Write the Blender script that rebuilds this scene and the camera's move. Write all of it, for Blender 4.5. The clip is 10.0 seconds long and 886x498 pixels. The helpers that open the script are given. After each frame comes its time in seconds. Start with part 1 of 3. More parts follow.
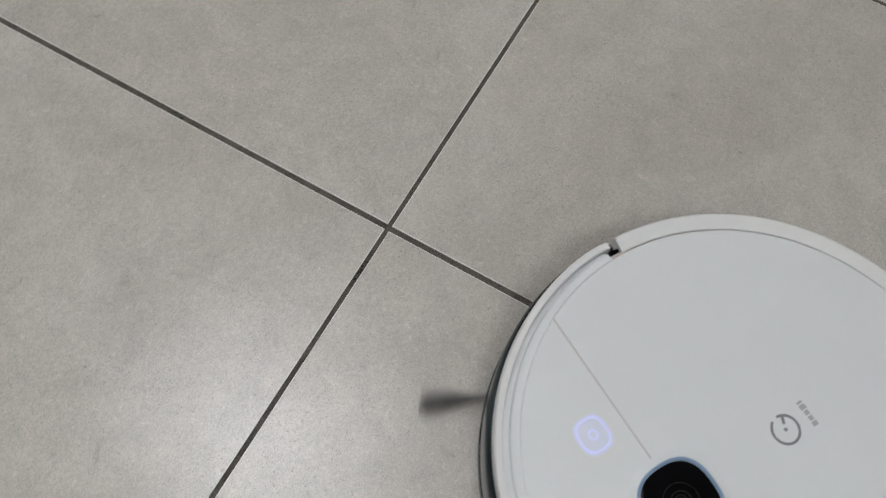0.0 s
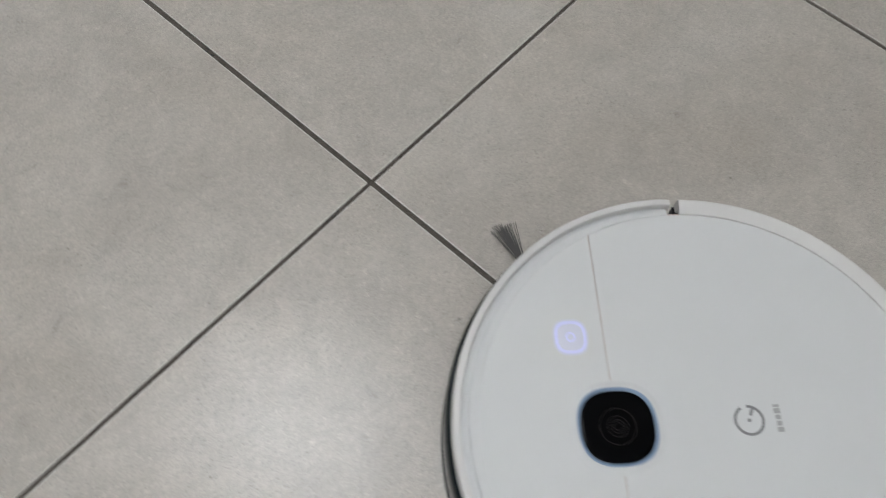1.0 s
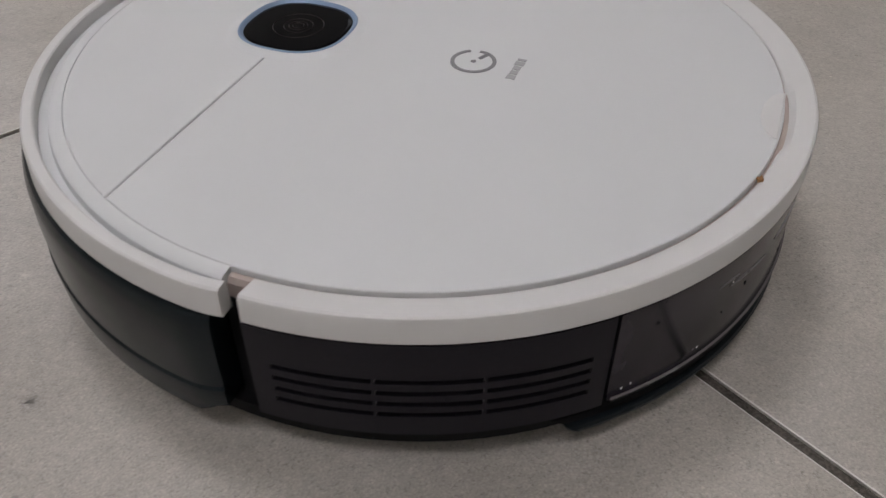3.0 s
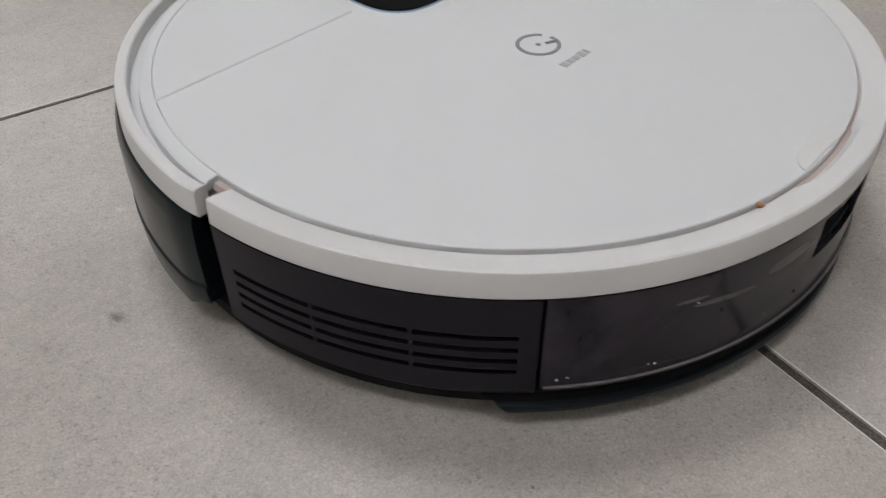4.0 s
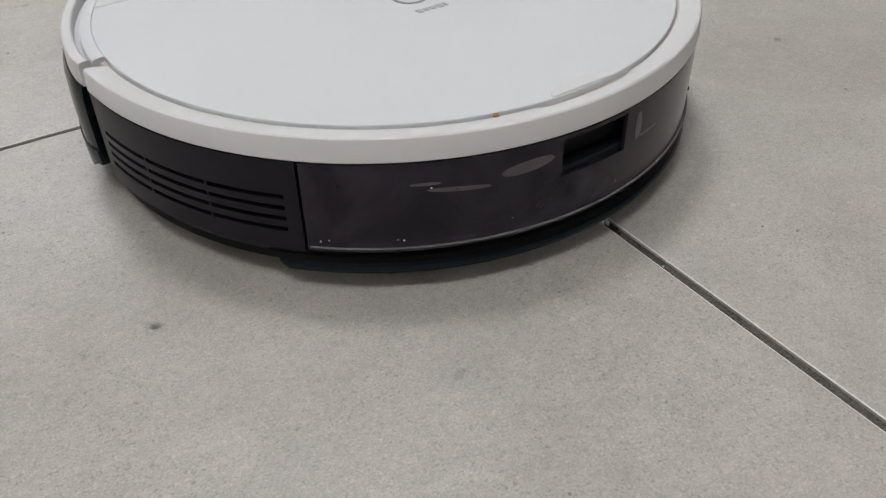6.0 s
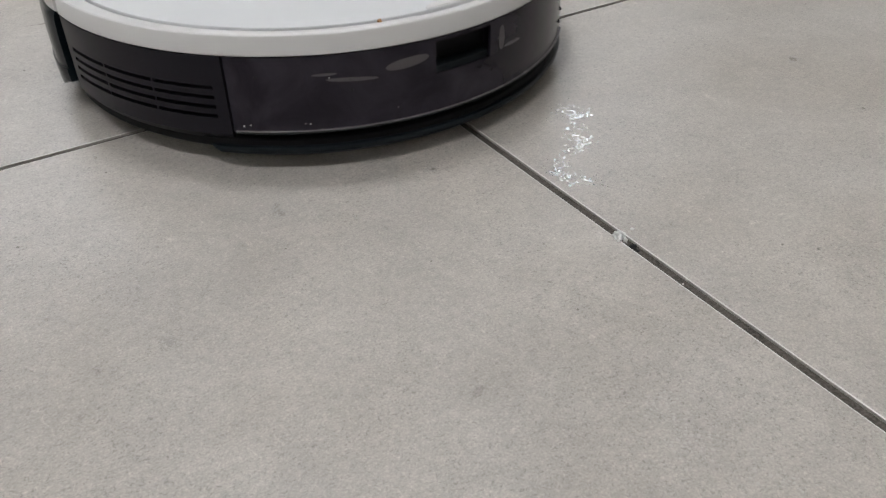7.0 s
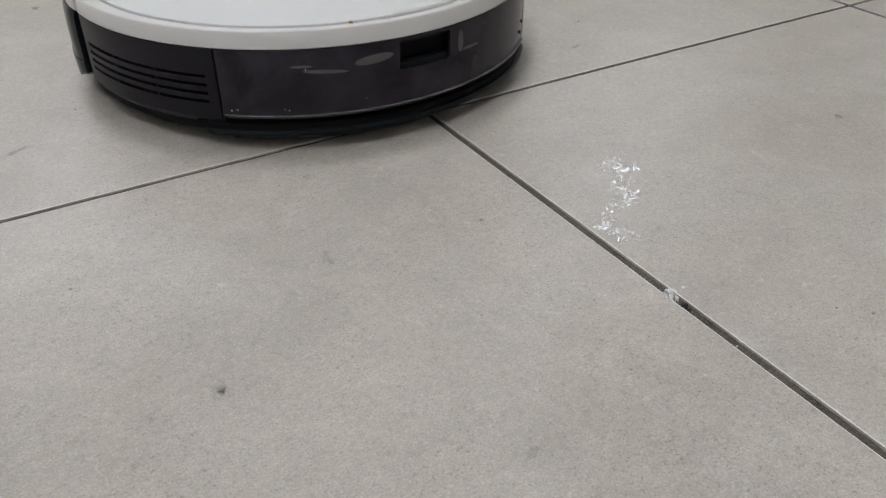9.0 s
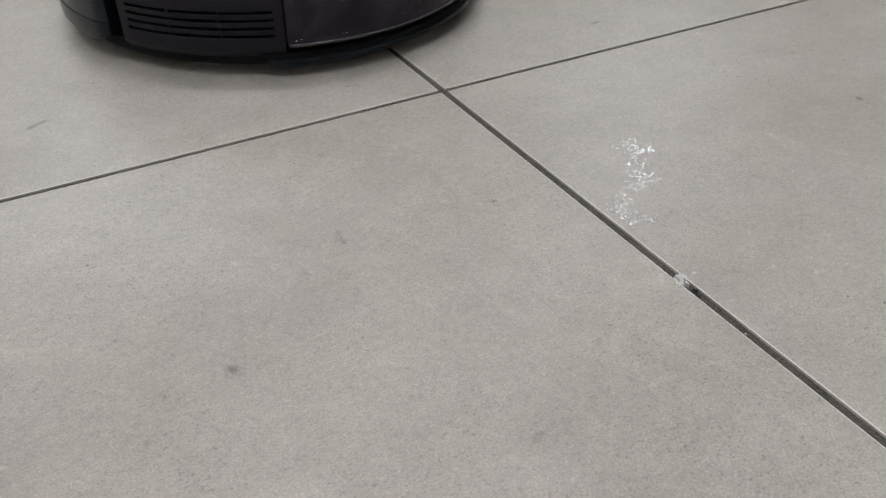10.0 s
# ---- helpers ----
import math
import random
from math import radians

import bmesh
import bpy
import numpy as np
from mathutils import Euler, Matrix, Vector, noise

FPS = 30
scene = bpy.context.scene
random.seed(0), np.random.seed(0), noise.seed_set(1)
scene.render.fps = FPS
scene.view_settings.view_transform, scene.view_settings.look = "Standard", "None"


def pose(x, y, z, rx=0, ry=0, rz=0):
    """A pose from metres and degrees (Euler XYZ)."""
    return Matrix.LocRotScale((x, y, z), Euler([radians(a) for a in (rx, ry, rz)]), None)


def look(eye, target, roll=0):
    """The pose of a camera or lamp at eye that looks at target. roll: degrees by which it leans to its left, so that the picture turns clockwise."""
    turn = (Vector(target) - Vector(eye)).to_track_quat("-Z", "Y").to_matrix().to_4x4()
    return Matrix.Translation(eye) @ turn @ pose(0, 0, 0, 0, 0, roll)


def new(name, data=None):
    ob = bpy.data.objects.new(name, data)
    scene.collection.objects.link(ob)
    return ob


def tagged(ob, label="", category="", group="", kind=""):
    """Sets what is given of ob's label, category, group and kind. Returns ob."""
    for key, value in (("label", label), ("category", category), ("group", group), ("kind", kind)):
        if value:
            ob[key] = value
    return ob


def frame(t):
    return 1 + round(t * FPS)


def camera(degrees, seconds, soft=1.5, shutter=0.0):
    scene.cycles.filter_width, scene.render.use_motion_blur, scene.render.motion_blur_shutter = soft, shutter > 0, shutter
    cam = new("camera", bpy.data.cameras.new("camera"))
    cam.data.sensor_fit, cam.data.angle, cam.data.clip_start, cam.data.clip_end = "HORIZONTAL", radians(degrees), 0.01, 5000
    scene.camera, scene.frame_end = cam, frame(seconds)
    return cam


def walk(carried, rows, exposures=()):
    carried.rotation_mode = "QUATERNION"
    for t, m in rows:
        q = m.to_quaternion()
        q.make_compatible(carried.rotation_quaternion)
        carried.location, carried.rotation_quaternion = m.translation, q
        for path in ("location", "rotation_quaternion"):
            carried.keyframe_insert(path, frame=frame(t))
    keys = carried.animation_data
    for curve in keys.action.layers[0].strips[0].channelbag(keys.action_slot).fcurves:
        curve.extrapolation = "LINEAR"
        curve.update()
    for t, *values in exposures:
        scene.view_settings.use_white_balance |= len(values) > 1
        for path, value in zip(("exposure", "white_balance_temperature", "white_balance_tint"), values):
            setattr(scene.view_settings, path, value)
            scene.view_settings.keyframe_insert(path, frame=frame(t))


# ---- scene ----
cam = camera(54.84, 10.0, soft=1.3, shutter=0.30)
walk(cam, [
    (0.0, pose(-0.2642, -0.1505, 0.6447, 23.86, -3.74, -60.98)),
    (0.5, pose(-0.2798, -0.1636, 0.6538, 23.26, -5.10, -54.96)),
    (1.0, pose(-0.2712, -0.2868, 0.6450, 26.99, -2.59, -48.35)),
    (1.5, pose(-0.2367, -0.4884, 0.5308, 32.37, -1.11, -43.38)),
    (2.0, pose(-0.2335, -0.5232, 0.3922, 38.48, -0.83, -41.52)),
    (2.5, pose(-0.2335, -0.4887, 0.3000, 45.20, -0.12, -43.28)),
    (2.7, pose(-0.2310, -0.4792, 0.2779, 47.45, -0.20, -42.68)),
    (3.8, pose(-0.2552, -0.4991, 0.2738, 48.93, 0.63, -33.91)),
    (4.0, pose(-0.2475, -0.5081, 0.2696, 49.25, 0.57, -33.70)),
    (4.5, pose(-0.2428, -0.5213, 0.2559, 49.90, 0.57, -33.46)),
    (5.0, pose(-0.2462, -0.5169, 0.2558, 50.88, 0.45, -33.63)),
    (5.3, pose(-0.2495, -0.5069, 0.2527, 52.05, -0.02, -31.53)),
    (5.5, pose(-0.2591, -0.5110, 0.2593, 51.99, 0.49, -33.01)),
    (5.7, pose(-0.2604, -0.5130, 0.2622, 51.88, 0.74, -33.03)),
    (6.8, pose(-0.2662, -0.5098, 0.2585, 53.36, 0.96, -32.13)),
    (7.0, pose(-0.2655, -0.5089, 0.2572, 53.60, 0.87, -32.31)),
    (7.2, pose(-0.2677, -0.4970, 0.2655, 53.04, 0.20, -32.72)),
    (7.5, pose(-0.2708, -0.4957, 0.2652, 53.97, 0.67, -32.62)),
    (7.7, pose(-0.2727, -0.4910, 0.2633, 54.15, 0.57, -32.62)),
    (8.0, pose(-0.2758, -0.4926, 0.2648, 54.28, 0.56, -32.11)),
    (8.2, pose(-0.2776, -0.4921, 0.2641, 54.61, 0.44, -31.97)),
    (8.5, pose(-0.2751, -0.4945, 0.2646, 54.83, 0.56, -31.13)),
    (8.7, pose(-0.2777, -0.4930, 0.2658, 55.02, 0.25, -31.02)),
    (9.0, pose(-0.2772, -0.4949, 0.2654, 55.86, 0.25, -30.51)),
    (9.2, pose(-0.2817, -0.4914, 0.2676, 55.88, -0.20, -30.75)),
    (9.5, pose(-0.2773, -0.4974, 0.2697, 56.17, 0.20, -29.72)),
    (9.7, pose(-0.2810, -0.4984, 0.2704, 55.55, -0.32, -29.54)),
    (10.0, pose(-0.2723, -0.4950, 0.2727, 53.72, 0.33, -28.97)),
], exposures=[
    (0.0, -0.34, 6420, 10), (1.0, -0.33, 6420, 10), (1.5, -0.43, 6430, 13), (2.0, -0.50, 6520, 15.5), (2.5, -0.60, 6650, 16.5),
    (2.7, -0.58, 6650, 16.5), (3.8, -0.32, 6540, 14.5), (4.5, -0.11, 6510, 11.5), (7.0, -0.06, 6430, 12), (10.0, -0.13, 6430, 12),
])

# ---- world, sun, large lights ----
world = bpy.data.worlds.new("sky")
scene.world = world
world.use_nodes = True
wn = world.node_tree
sky = wn.nodes.new("ShaderNodeTexSky")
sky.sky_type = "NISHITA"
sky.sun_disc = False
sky.sun_elevation, sky.sun_rotation = radians(38), radians(200)
wn.nodes["Background"].inputs[1].default_value = 0.12
wn.links.new(sky.outputs[0], wn.nodes["Background"].inputs[0])

sun_data = bpy.data.lights.new("sun", "SUN")
sun_data.energy, sun_data.angle, sun_data.color = 3.0, radians(0.6), (1.0, 0.95, 0.88)
sun = new("sun", sun_data)
sun.matrix_world = look((-1.5, -4.0, 4.5), (0, 0, 0))

PITCH = 0.4615          # tile and joint, along x
PITCH_Y = 0.478        # and along y
ROOM_W, ROOM_E = -5 * PITCH, 8 * PITCH
ROOM_S, ROOM_N = -5 * PITCH_Y, 5 * PITCH_Y
ROOM_H = 2.6
WIN = (1.85, 3.15, 1.50, 2.25)      # x0, x1, z0, z1 of the windows in the north wall
WIN_2 = (-0.70, 0.40, 1.05, 2.05)

for opening, power in ((WIN, 6.0), (WIN_2, 4.0)):
    day = bpy.data.lights.new("window_daylight", "AREA")
    day.shape, day.size, day.size_y = "RECTANGLE", opening[1] - opening[0] - 0.1, opening[3] - opening[2] - 0.1
    day.energy, day.color = power, (0.93, 0.97, 1.0)
    mid_x, mid_z = (opening[0] + opening[1]) / 2, (opening[2] + opening[3]) / 2
    new("window_daylight", day).matrix_world = look((mid_x, ROOM_N + 0.06, mid_z), (mid_x, 0, mid_z))


# ---- materials ----
def material(name):
    m = bpy.data.materials.new(name)
    m.use_nodes = True
    return m, m.node_tree, m.node_tree.nodes["Principled BSDF"]


def node(tree, kind, links=(), **values):
    n = tree.nodes.new(kind)
    for key, value in values.items():
        if key in n.inputs:
            n.inputs[key].default_value = value
    for src, dst in links:
        tree.links.new(src, n.inputs[dst])
    return n


def ramp(tree, fac, stops):
    n = tree.nodes.new("ShaderNodeValToRGB")
    els = n.color_ramp.elements
    while len(els) < len(stops):
        els.new(0.5)
    for e, (p, c) in zip(els, stops):
        e.position, e.color = p, (*c, 1) if len(c) == 3 else (c[0], c[0], c[0], 1)
    tree.links.new(fac, n.inputs[0])
    return n.outputs[0]


def mix(tree, fac, a, b, blend="MIX"):
    n = tree.nodes.new("ShaderNodeMix")
    n.data_type, n.blend_type = "RGBA", blend
    for socket, value in ((n.inputs[0], fac), (n.inputs[6], a), (n.inputs[7], b)):
        if hasattr(value, "is_linked"):
            tree.links.new(value, socket)
        else:
            socket.default_value = value if isinstance(value, (int, float)) else (*value, 1)
    return n.outputs[2]


def bump(tree, height, bsdf, strength, distance):
    n = node(tree, "ShaderNodeBump", Strength=strength, Distance=distance)
    tree.links.new(height, n.inputs["Height"])
    tree.links.new(n.outputs[0], bsdf.inputs["Normal"])


def plastic(name, colour, rough, grain=0.02, scale=900.0, dust=0.0, spec=0.5, tint=(1.0, 1.0, 1.0)):
    m, t, b = material(name)
    b.inputs["Specular Tint"].default_value = (*tint, 1)
    b.inputs["Specular IOR Level"].default_value = spec
    co = node(t, "ShaderNodeTexCoord")
    fine = node(t, "ShaderNodeTexNoise", [(co.outputs["Object"], "Vector")], Scale=scale, Detail=3.0)
    wide = node(t, "ShaderNodeTexNoise", [(co.outputs["Object"], "Vector")], Scale=22.0, Detail=5.0)
    low = tuple(c * 0.975 for c in colour)
    col = mix(t, ramp(t, wide.outputs[0], [(0.3, (0.0,)), (0.7, (1.0,))]), low, colour)
    if dust:
        speck = node(t, "ShaderNodeTexNoise", [(co.outputs["Object"], "Vector")], Scale=260.0, Detail=6.0, Roughness=0.75)
        col = mix(t, ramp(t, speck.outputs[0], [(0.55, (0.0,)), (0.8, (dust,))]), col, (0.38, 0.35, 0.31))
    t.links.new(col, b.inputs["Base Color"])
    t.links.new(ramp(t, wide.outputs[0], [(0.25, (rough * 0.85,)), (0.75, (min(1, rough * 1.2),))]), b.inputs["Roughness"])
    bump(t, fine.outputs[0], b, grain, 0.0004)
    return m


WHITE = plastic("white_plastic", (0.625, 0.635, 0.642), 0.5, 0.01, dust=0.02)
WHITE_SATIN = plastic("white_satin_plastic", (0.63, 0.625, 0.618), 0.5, 0.05, dust=0.05)
DARK = plastic("charcoal_plastic", (0.0105, 0.0095, 0.0125), 0.36, 0.06, dust=0.02, spec=0.18, tint=(0.86, 0.84, 1.0))
BLACK = plastic("black_plastic", (0.007, 0.0068, 0.0075), 0.6, 0.05, spec=0.08)
BUMPER = plastic("blue_black_plastic", (0.005, 0.0085, 0.0105), 0.20, 0.02, dust=0.008, spec=0.30, tint=(0.85, 0.95, 1.0))
GLOSS = plastic("glossy_black_plastic", (0.006, 0.008, 0.010), 0.13, 0.01, dust=0.015, spec=0.4)
MOP = plastic("teal_black_plastic", (0.0062, 0.0085, 0.0105), 0.34, 0.05, dust=0.004, spec=0.18, tint=(0.85, 0.96, 1.0))
GLINT = plastic("pale_mauve_glint", (0.085, 0.076, 0.080), 0.3, 0.0, spec=0.3)
LIP = plastic("pale_highlight_and_spot", (0.16, 0.145, 0.15), 0.25)
GREY_PRINT = plastic("grey_print", (0.20, 0.20, 0.21), 0.45)
THIN_PRINT = plastic("thin_grey_print", (0.36, 0.36, 0.37), 0.45)
SEAM = plastic("beige_gap_plastic", (0.46, 0.385, 0.35), 0.6)
CLOTH = plastic("grey_microfibre", (0.05, 0.055, 0.06), 0.95, 0.6, 500.0)
LENS_RING = plastic("brown_black_lens_ring", (0.022, 0.017, 0.016), 0.3, spec=0.3)
LINER = plastic("purple_black_plastic", (0.020, 0.0165, 0.025), 0.6, 0.0, dust=0.05, spec=0.1)
BRISTLE = plastic("grey_bristle", (0.075, 0.072, 0.07), 0.6)
RUBBER = plastic("black_rubber", (0.012, 0.012, 0.012), 0.8)
WALL = plastic("white_wall_paint", (0.78, 0.77, 0.74), 0.85, 0.2, 150.0)
FRAME_PAINT = plastic("white_window_paint", (0.8, 0.8, 0.8), 0.4)


def lens_glass():
    m, t, b = material("black_lens_glass")
    b.inputs["Base Color"].default_value = (0.003, 0.003, 0.0035, 1)
    b.inputs["Roughness"].default_value = 0.12
    b.inputs["IOR"].default_value = 1.45
    b.inputs["Specular IOR Level"].default_value = 0.05
    return m


def blue_ring():
    m, t, b = material("blue_tinted_ring")
    b.inputs["Base Color"].default_value = (0.23, 0.32, 0.46, 1)
    b.inputs["Metallic"].default_value = 0.35
    b.inputs["Roughness"].default_value = 0.45
    return m


def smoke():
    """Deep smoke-tinted plastic, paler in soft patches."""
    m, t, b = material("smoke_tinted_plastic")
    co = node(t, "ShaderNodeTexCoord")
    wide = node(t, "ShaderNodeTexNoise", [(co.outputs["Object"], "Vector")], Scale=38.0, Detail=5.0, Roughness=0.6, Distortion=0.8)
    haze = mix(t, ramp(t, wide.outputs[0], [(0.35, (0.0,)), (0.72, (1.0,))]), (0.0095, 0.0080, 0.0118), (0.0300, 0.0265, 0.0345))
    t.links.new(haze, b.inputs["Base Color"])
    b.inputs["Specular IOR Level"].default_value = 0.28
    b.inputs["Specular Tint"].default_value = (0.90, 0.85, 1.0, 1)
    b.inputs["Roughness"].default_value = 0.16
    return m


def glow(name, colour, strength, base=(0.8, 0.8, 0.8)):
    m, t, b = material(name)
    b.inputs["Base Color"].default_value = (*base, 1)
    b.inputs["Emission Color"].default_value = (*colour, 1)
    b.inputs["Emission Strength"].default_value = strength
    return m


LENS, RING, SMOKE = lens_glass(), blue_ring(), smoke()
LED = glow("lavender_led", (0.52, 0.55, 1.0), 0.40, (0.50, 0.51, 0.66))
LED_SOFT = glow("lavender_led_halo", (0.55, 0.60, 1.0), 0.14, (0.56, 0.57, 0.64))
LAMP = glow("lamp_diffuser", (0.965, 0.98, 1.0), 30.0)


def tile_stone(name, light):
    """Matt porcelain that imitates concrete: fine grain, soft clouds, dark pits; each tile its own cut of the pattern."""
    m, t, b = material(name)
    geo = node(t, "ShaderNodeNewGeometry")
    info = node(t, "ShaderNodeObjectInfo")
    shift = node(t, "ShaderNodeVectorMath", [(info.outputs["Random"], 0)])
    shift.operation = "MULTIPLY"
    shift.inputs[1].default_value = (3.7, 5.3, 1.1)
    at = node(t, "ShaderNodeVectorMath", [(geo.outputs["Position"], 0), (shift.outputs[0], 1)])
    at.operation = "ADD"
    v = at.outputs[0]
    def tex(scale, detail, rough, twist=0.0, at=v):
        return node(t, "ShaderNodeTexNoise", [(at, "Vector")], Scale=scale, Detail=detail, Roughness=rough, Distortion=twist).outputs[0]
    def times(base, k):
        return mix(t, 1.0, base, (k, k, k), "MULTIPLY")
    def product(a, c):
        n = node(t, "ShaderNodeMath", [(a, 0), (c, 1)])
        n.operation = "MULTIPLY"
        return n.outputs[0]
    streak = node(t, "ShaderNodeMapping", [(v, "Vector")])
    streak.inputs["Rotation"].default_value = (0, 0, radians(50))
    streak.inputs["Scale"].default_value = (1.0, 0.62, 1.0)
    cloud, blotch, patch = tex(6.5, 7.0, 0.62, 0.8), tex(34.0, 8.0, 0.68, 0.5), tex(13.0, 5.0, 0.6, 0.4)
    warm, grain, rough_grain = tex(10.0, 3.0, 0.5), tex(900.0, 2.0, 0.6), tex(250.0, 4.0, 0.7)
    fleck, pale = tex(620.0, 2.5, 0.6, 0.6), tex(210.0, 5.0, 0.7, 1.0, streak.outputs[0])
    pits, smudge = tex(120.0, 6.0, 0.8), tex(52.0, 4.0, 0.6, 0.7)
    base = mix(t, ramp(t, cloud, [(0.30, (0.0,)), (0.70, (1.0,))]), (0.402, 0.374, 0.338), (0.480, 0.452, 0.416))
    base = mix(t, ramp(t, blotch, [(0.30, (0.0,)), (0.70, (1.0,))]), times(base, 0.905), times(base, 1.09))
    base = mix(t, ramp(t, warm, [(0.35, (0.0,)), (0.75, (0.35,))]), base, mix(t, 1.0, base, (1.0, 0.96, 0.91), "MULTIPLY"))
    base = mix(t, ramp(t, rough_grain, [(0.36, (0.75,)), (0.52, (0.0,))]), base, times(base, 0.90))
    base = mix(t, ramp(t, rough_grain, [(0.52, (0.0,)), (0.68, (0.8,))]), base, times(base, 1.09))
    base = mix(t, ramp(t, grain, [(0.30, (1.0,)), (0.48, (0.0,))]), base, times(base, 0.82))
    base = mix(t, ramp(t, grain, [(0.54, (0.0,)), (0.70, (1.0,))]), base, times(base, 1.20))
    dense = ramp(t, patch, [(0.36, (0.30,)), (0.60, (1.0,))])
    base = mix(t, product(ramp(t, fleck, [(0.345, (1.0,)), (0.41, (0.0,))]), dense), base, times(base, 0.70))
    base = mix(t, product(ramp(t, fleck, [(0.60, (0.0,)), (0.67, (1.0,))]), dense), base, times(base, 1.13))
    base = mix(t, product(ramp(t, pale, [(0.60, (0.0,)), (0.67, (0.9,))]), ramp(t, patch, [(0.36, (1.0,)), (0.60, (0.25,))])), base, times(base, 1.30))
    base = mix(t, ramp(t, smudge, [(0.25, (0.55,)), (0.33, (0.0,))]), base, times(base, 0.72))
    base = mix(t, ramp(t, pits, [(0.215, (0.8,)), (0.255, (0.0,))]), base, (0.15, 0.14, 0.13))
    # tile edges: chipped glaze and the bevel's highlight, both painted as paler colour
    if light:
        base = mix(t, 0.9, base, (0.74, 0.73, 0.70))
    t.links.new(base, b.inputs["Base Color"])
    t.links.new(ramp(t, blotch, [(0.3, (0.27,)), (0.7, (0.335,))]), b.inputs["Roughness"])
    bump(t, rough_grain, b, 0.10, 0.0008)
    return m


TILE, TILE_EDGE = tile_stone("concrete_look_porcelain", False), tile_stone("worn_highlit_porcelain_edge", True)


def grout():
    m, t, b = material("grey_grout")
    geo = node(t, "ShaderNodeNewGeometry")
    n1 = node(t, "ShaderNodeTexNoise", [(geo.outputs["Position"], "Vector")], Scale=60.0, Detail=5.0, Roughness=0.7)
    n2 = node(t, "ShaderNodeTexNoise", [(geo.outputs["Position"], "Vector")], Scale=700.0, Detail=3.0)
    c = mix(t, ramp(t, n1.outputs[0], [(0.35, (0.0,)), (0.65, (1.0,))]), (0.034, 0.029, 0.024), (0.092, 0.080, 0.067))
    c = mix(t, ramp(t, n2.outputs[0], [(0.42, (0.0,)), (0.66, (0.6,))]), c, (0.155, 0.137, 0.116))
    t.links.new(c, b.inputs["Base Color"])
    b.inputs["Roughness"].default_value = 0.9
    bump(t, n2.outputs[0], b, 0.5, 0.001)
    return m


GROUT = grout()


def simple(name, colour, rough, **values):
    m, t, b = material(name)
    b.inputs["Base Color"].default_value = (*colour, 1)
    b.inputs["Roughness"].default_value = rough
    for key, value in values.items():
        b.inputs[key.replace("_", " ")].default_value = value
    return m


WATER = simple("water", (1.0, 1.0, 1.0), 0.02, Transmission_Weight=1.0, IOR=1.33)
PANE = simple("window_glass", (1.0, 1.0, 1.0), 0.0, Transmission_Weight=1.0, IOR=1.45)
CHIP = plastic("white_filler", (0.72, 0.72, 0.70), 0.7, 0.5, 300.0)
PALE = plastic("pale_scratch", (0.50, 0.475, 0.44), 0.5, 0.2)
STAIN = plastic("dark_floor_speck", (0.13, 0.12, 0.105), 0.7, 0.2)
SMEAR = plastic("soft_grey_smear", (0.335, 0.315, 0.285), 0.5, 0.2)
STAIN_SOFT = plastic("grey_scuff", (0.24, 0.225, 0.20), 0.55, 0.2)


# ---- mesh helpers ----
def finish(bm, smooth=0.6):
    bmesh.ops.remove_doubles(bm, verts=bm.verts, dist=1e-7)
    bmesh.ops.recalc_face_normals(bm, faces=bm.faces)
    for f in bm.faces:
        f.smooth = True
    for e in bm.edges:
        e.smooth = len(e.link_faces) == 2 and e.calc_face_angle(0) < smooth


def part(name, bm, material, parent=None, label="", smooth=0.6):
    """Links a bmesh as one mesh object under a thing or under a part."""
    finish(bm, smooth)
    me = bpy.data.meshes.new(name)
    bm.to_mesh(me)
    bm.free()
    me.materials.append(material)
    ob = new(name, me)
    ob.parent = parent
    return tagged(ob, label) if label else ob


def polar(r, a, z):
    return Vector((r * math.cos(radians(a)), r * math.sin(radians(a)), z))


def arc(profile, a0, a1, n, warp=None, bm=None):
    """Sweeps a closed (r, z) outline round the z axis from a0 to a1 degrees; ends are capped unless it is a full turn."""
    bm = bm or bmesh.new()
    full = abs(a1 - a0) > 359.9
    loops = []
    for i in range(n if full else n + 1):
        a = a0 + (a1 - a0) * i / n
        loop = []
        for r, z in profile:
            if warp:
                r2, a2, z2 = warp(r, a, z)
            else:
                r2, a2, z2 = r, a, z
            loop.append(bm.verts.new(polar(r2, a2, z2)))
        loops.append(loop)
    k = len(profile)
    for i in range(n):
        p, q = loops[i], loops[(i + 1) % len(loops)]
        for j in range(k):
            bm.faces.new((p[j], p[(j + 1) % k], q[(j + 1) % k], q[j]))
    if not full:
        bm.faces.new(loops[0])
        bm.faces.new(loops[-1][::-1])
    return bm


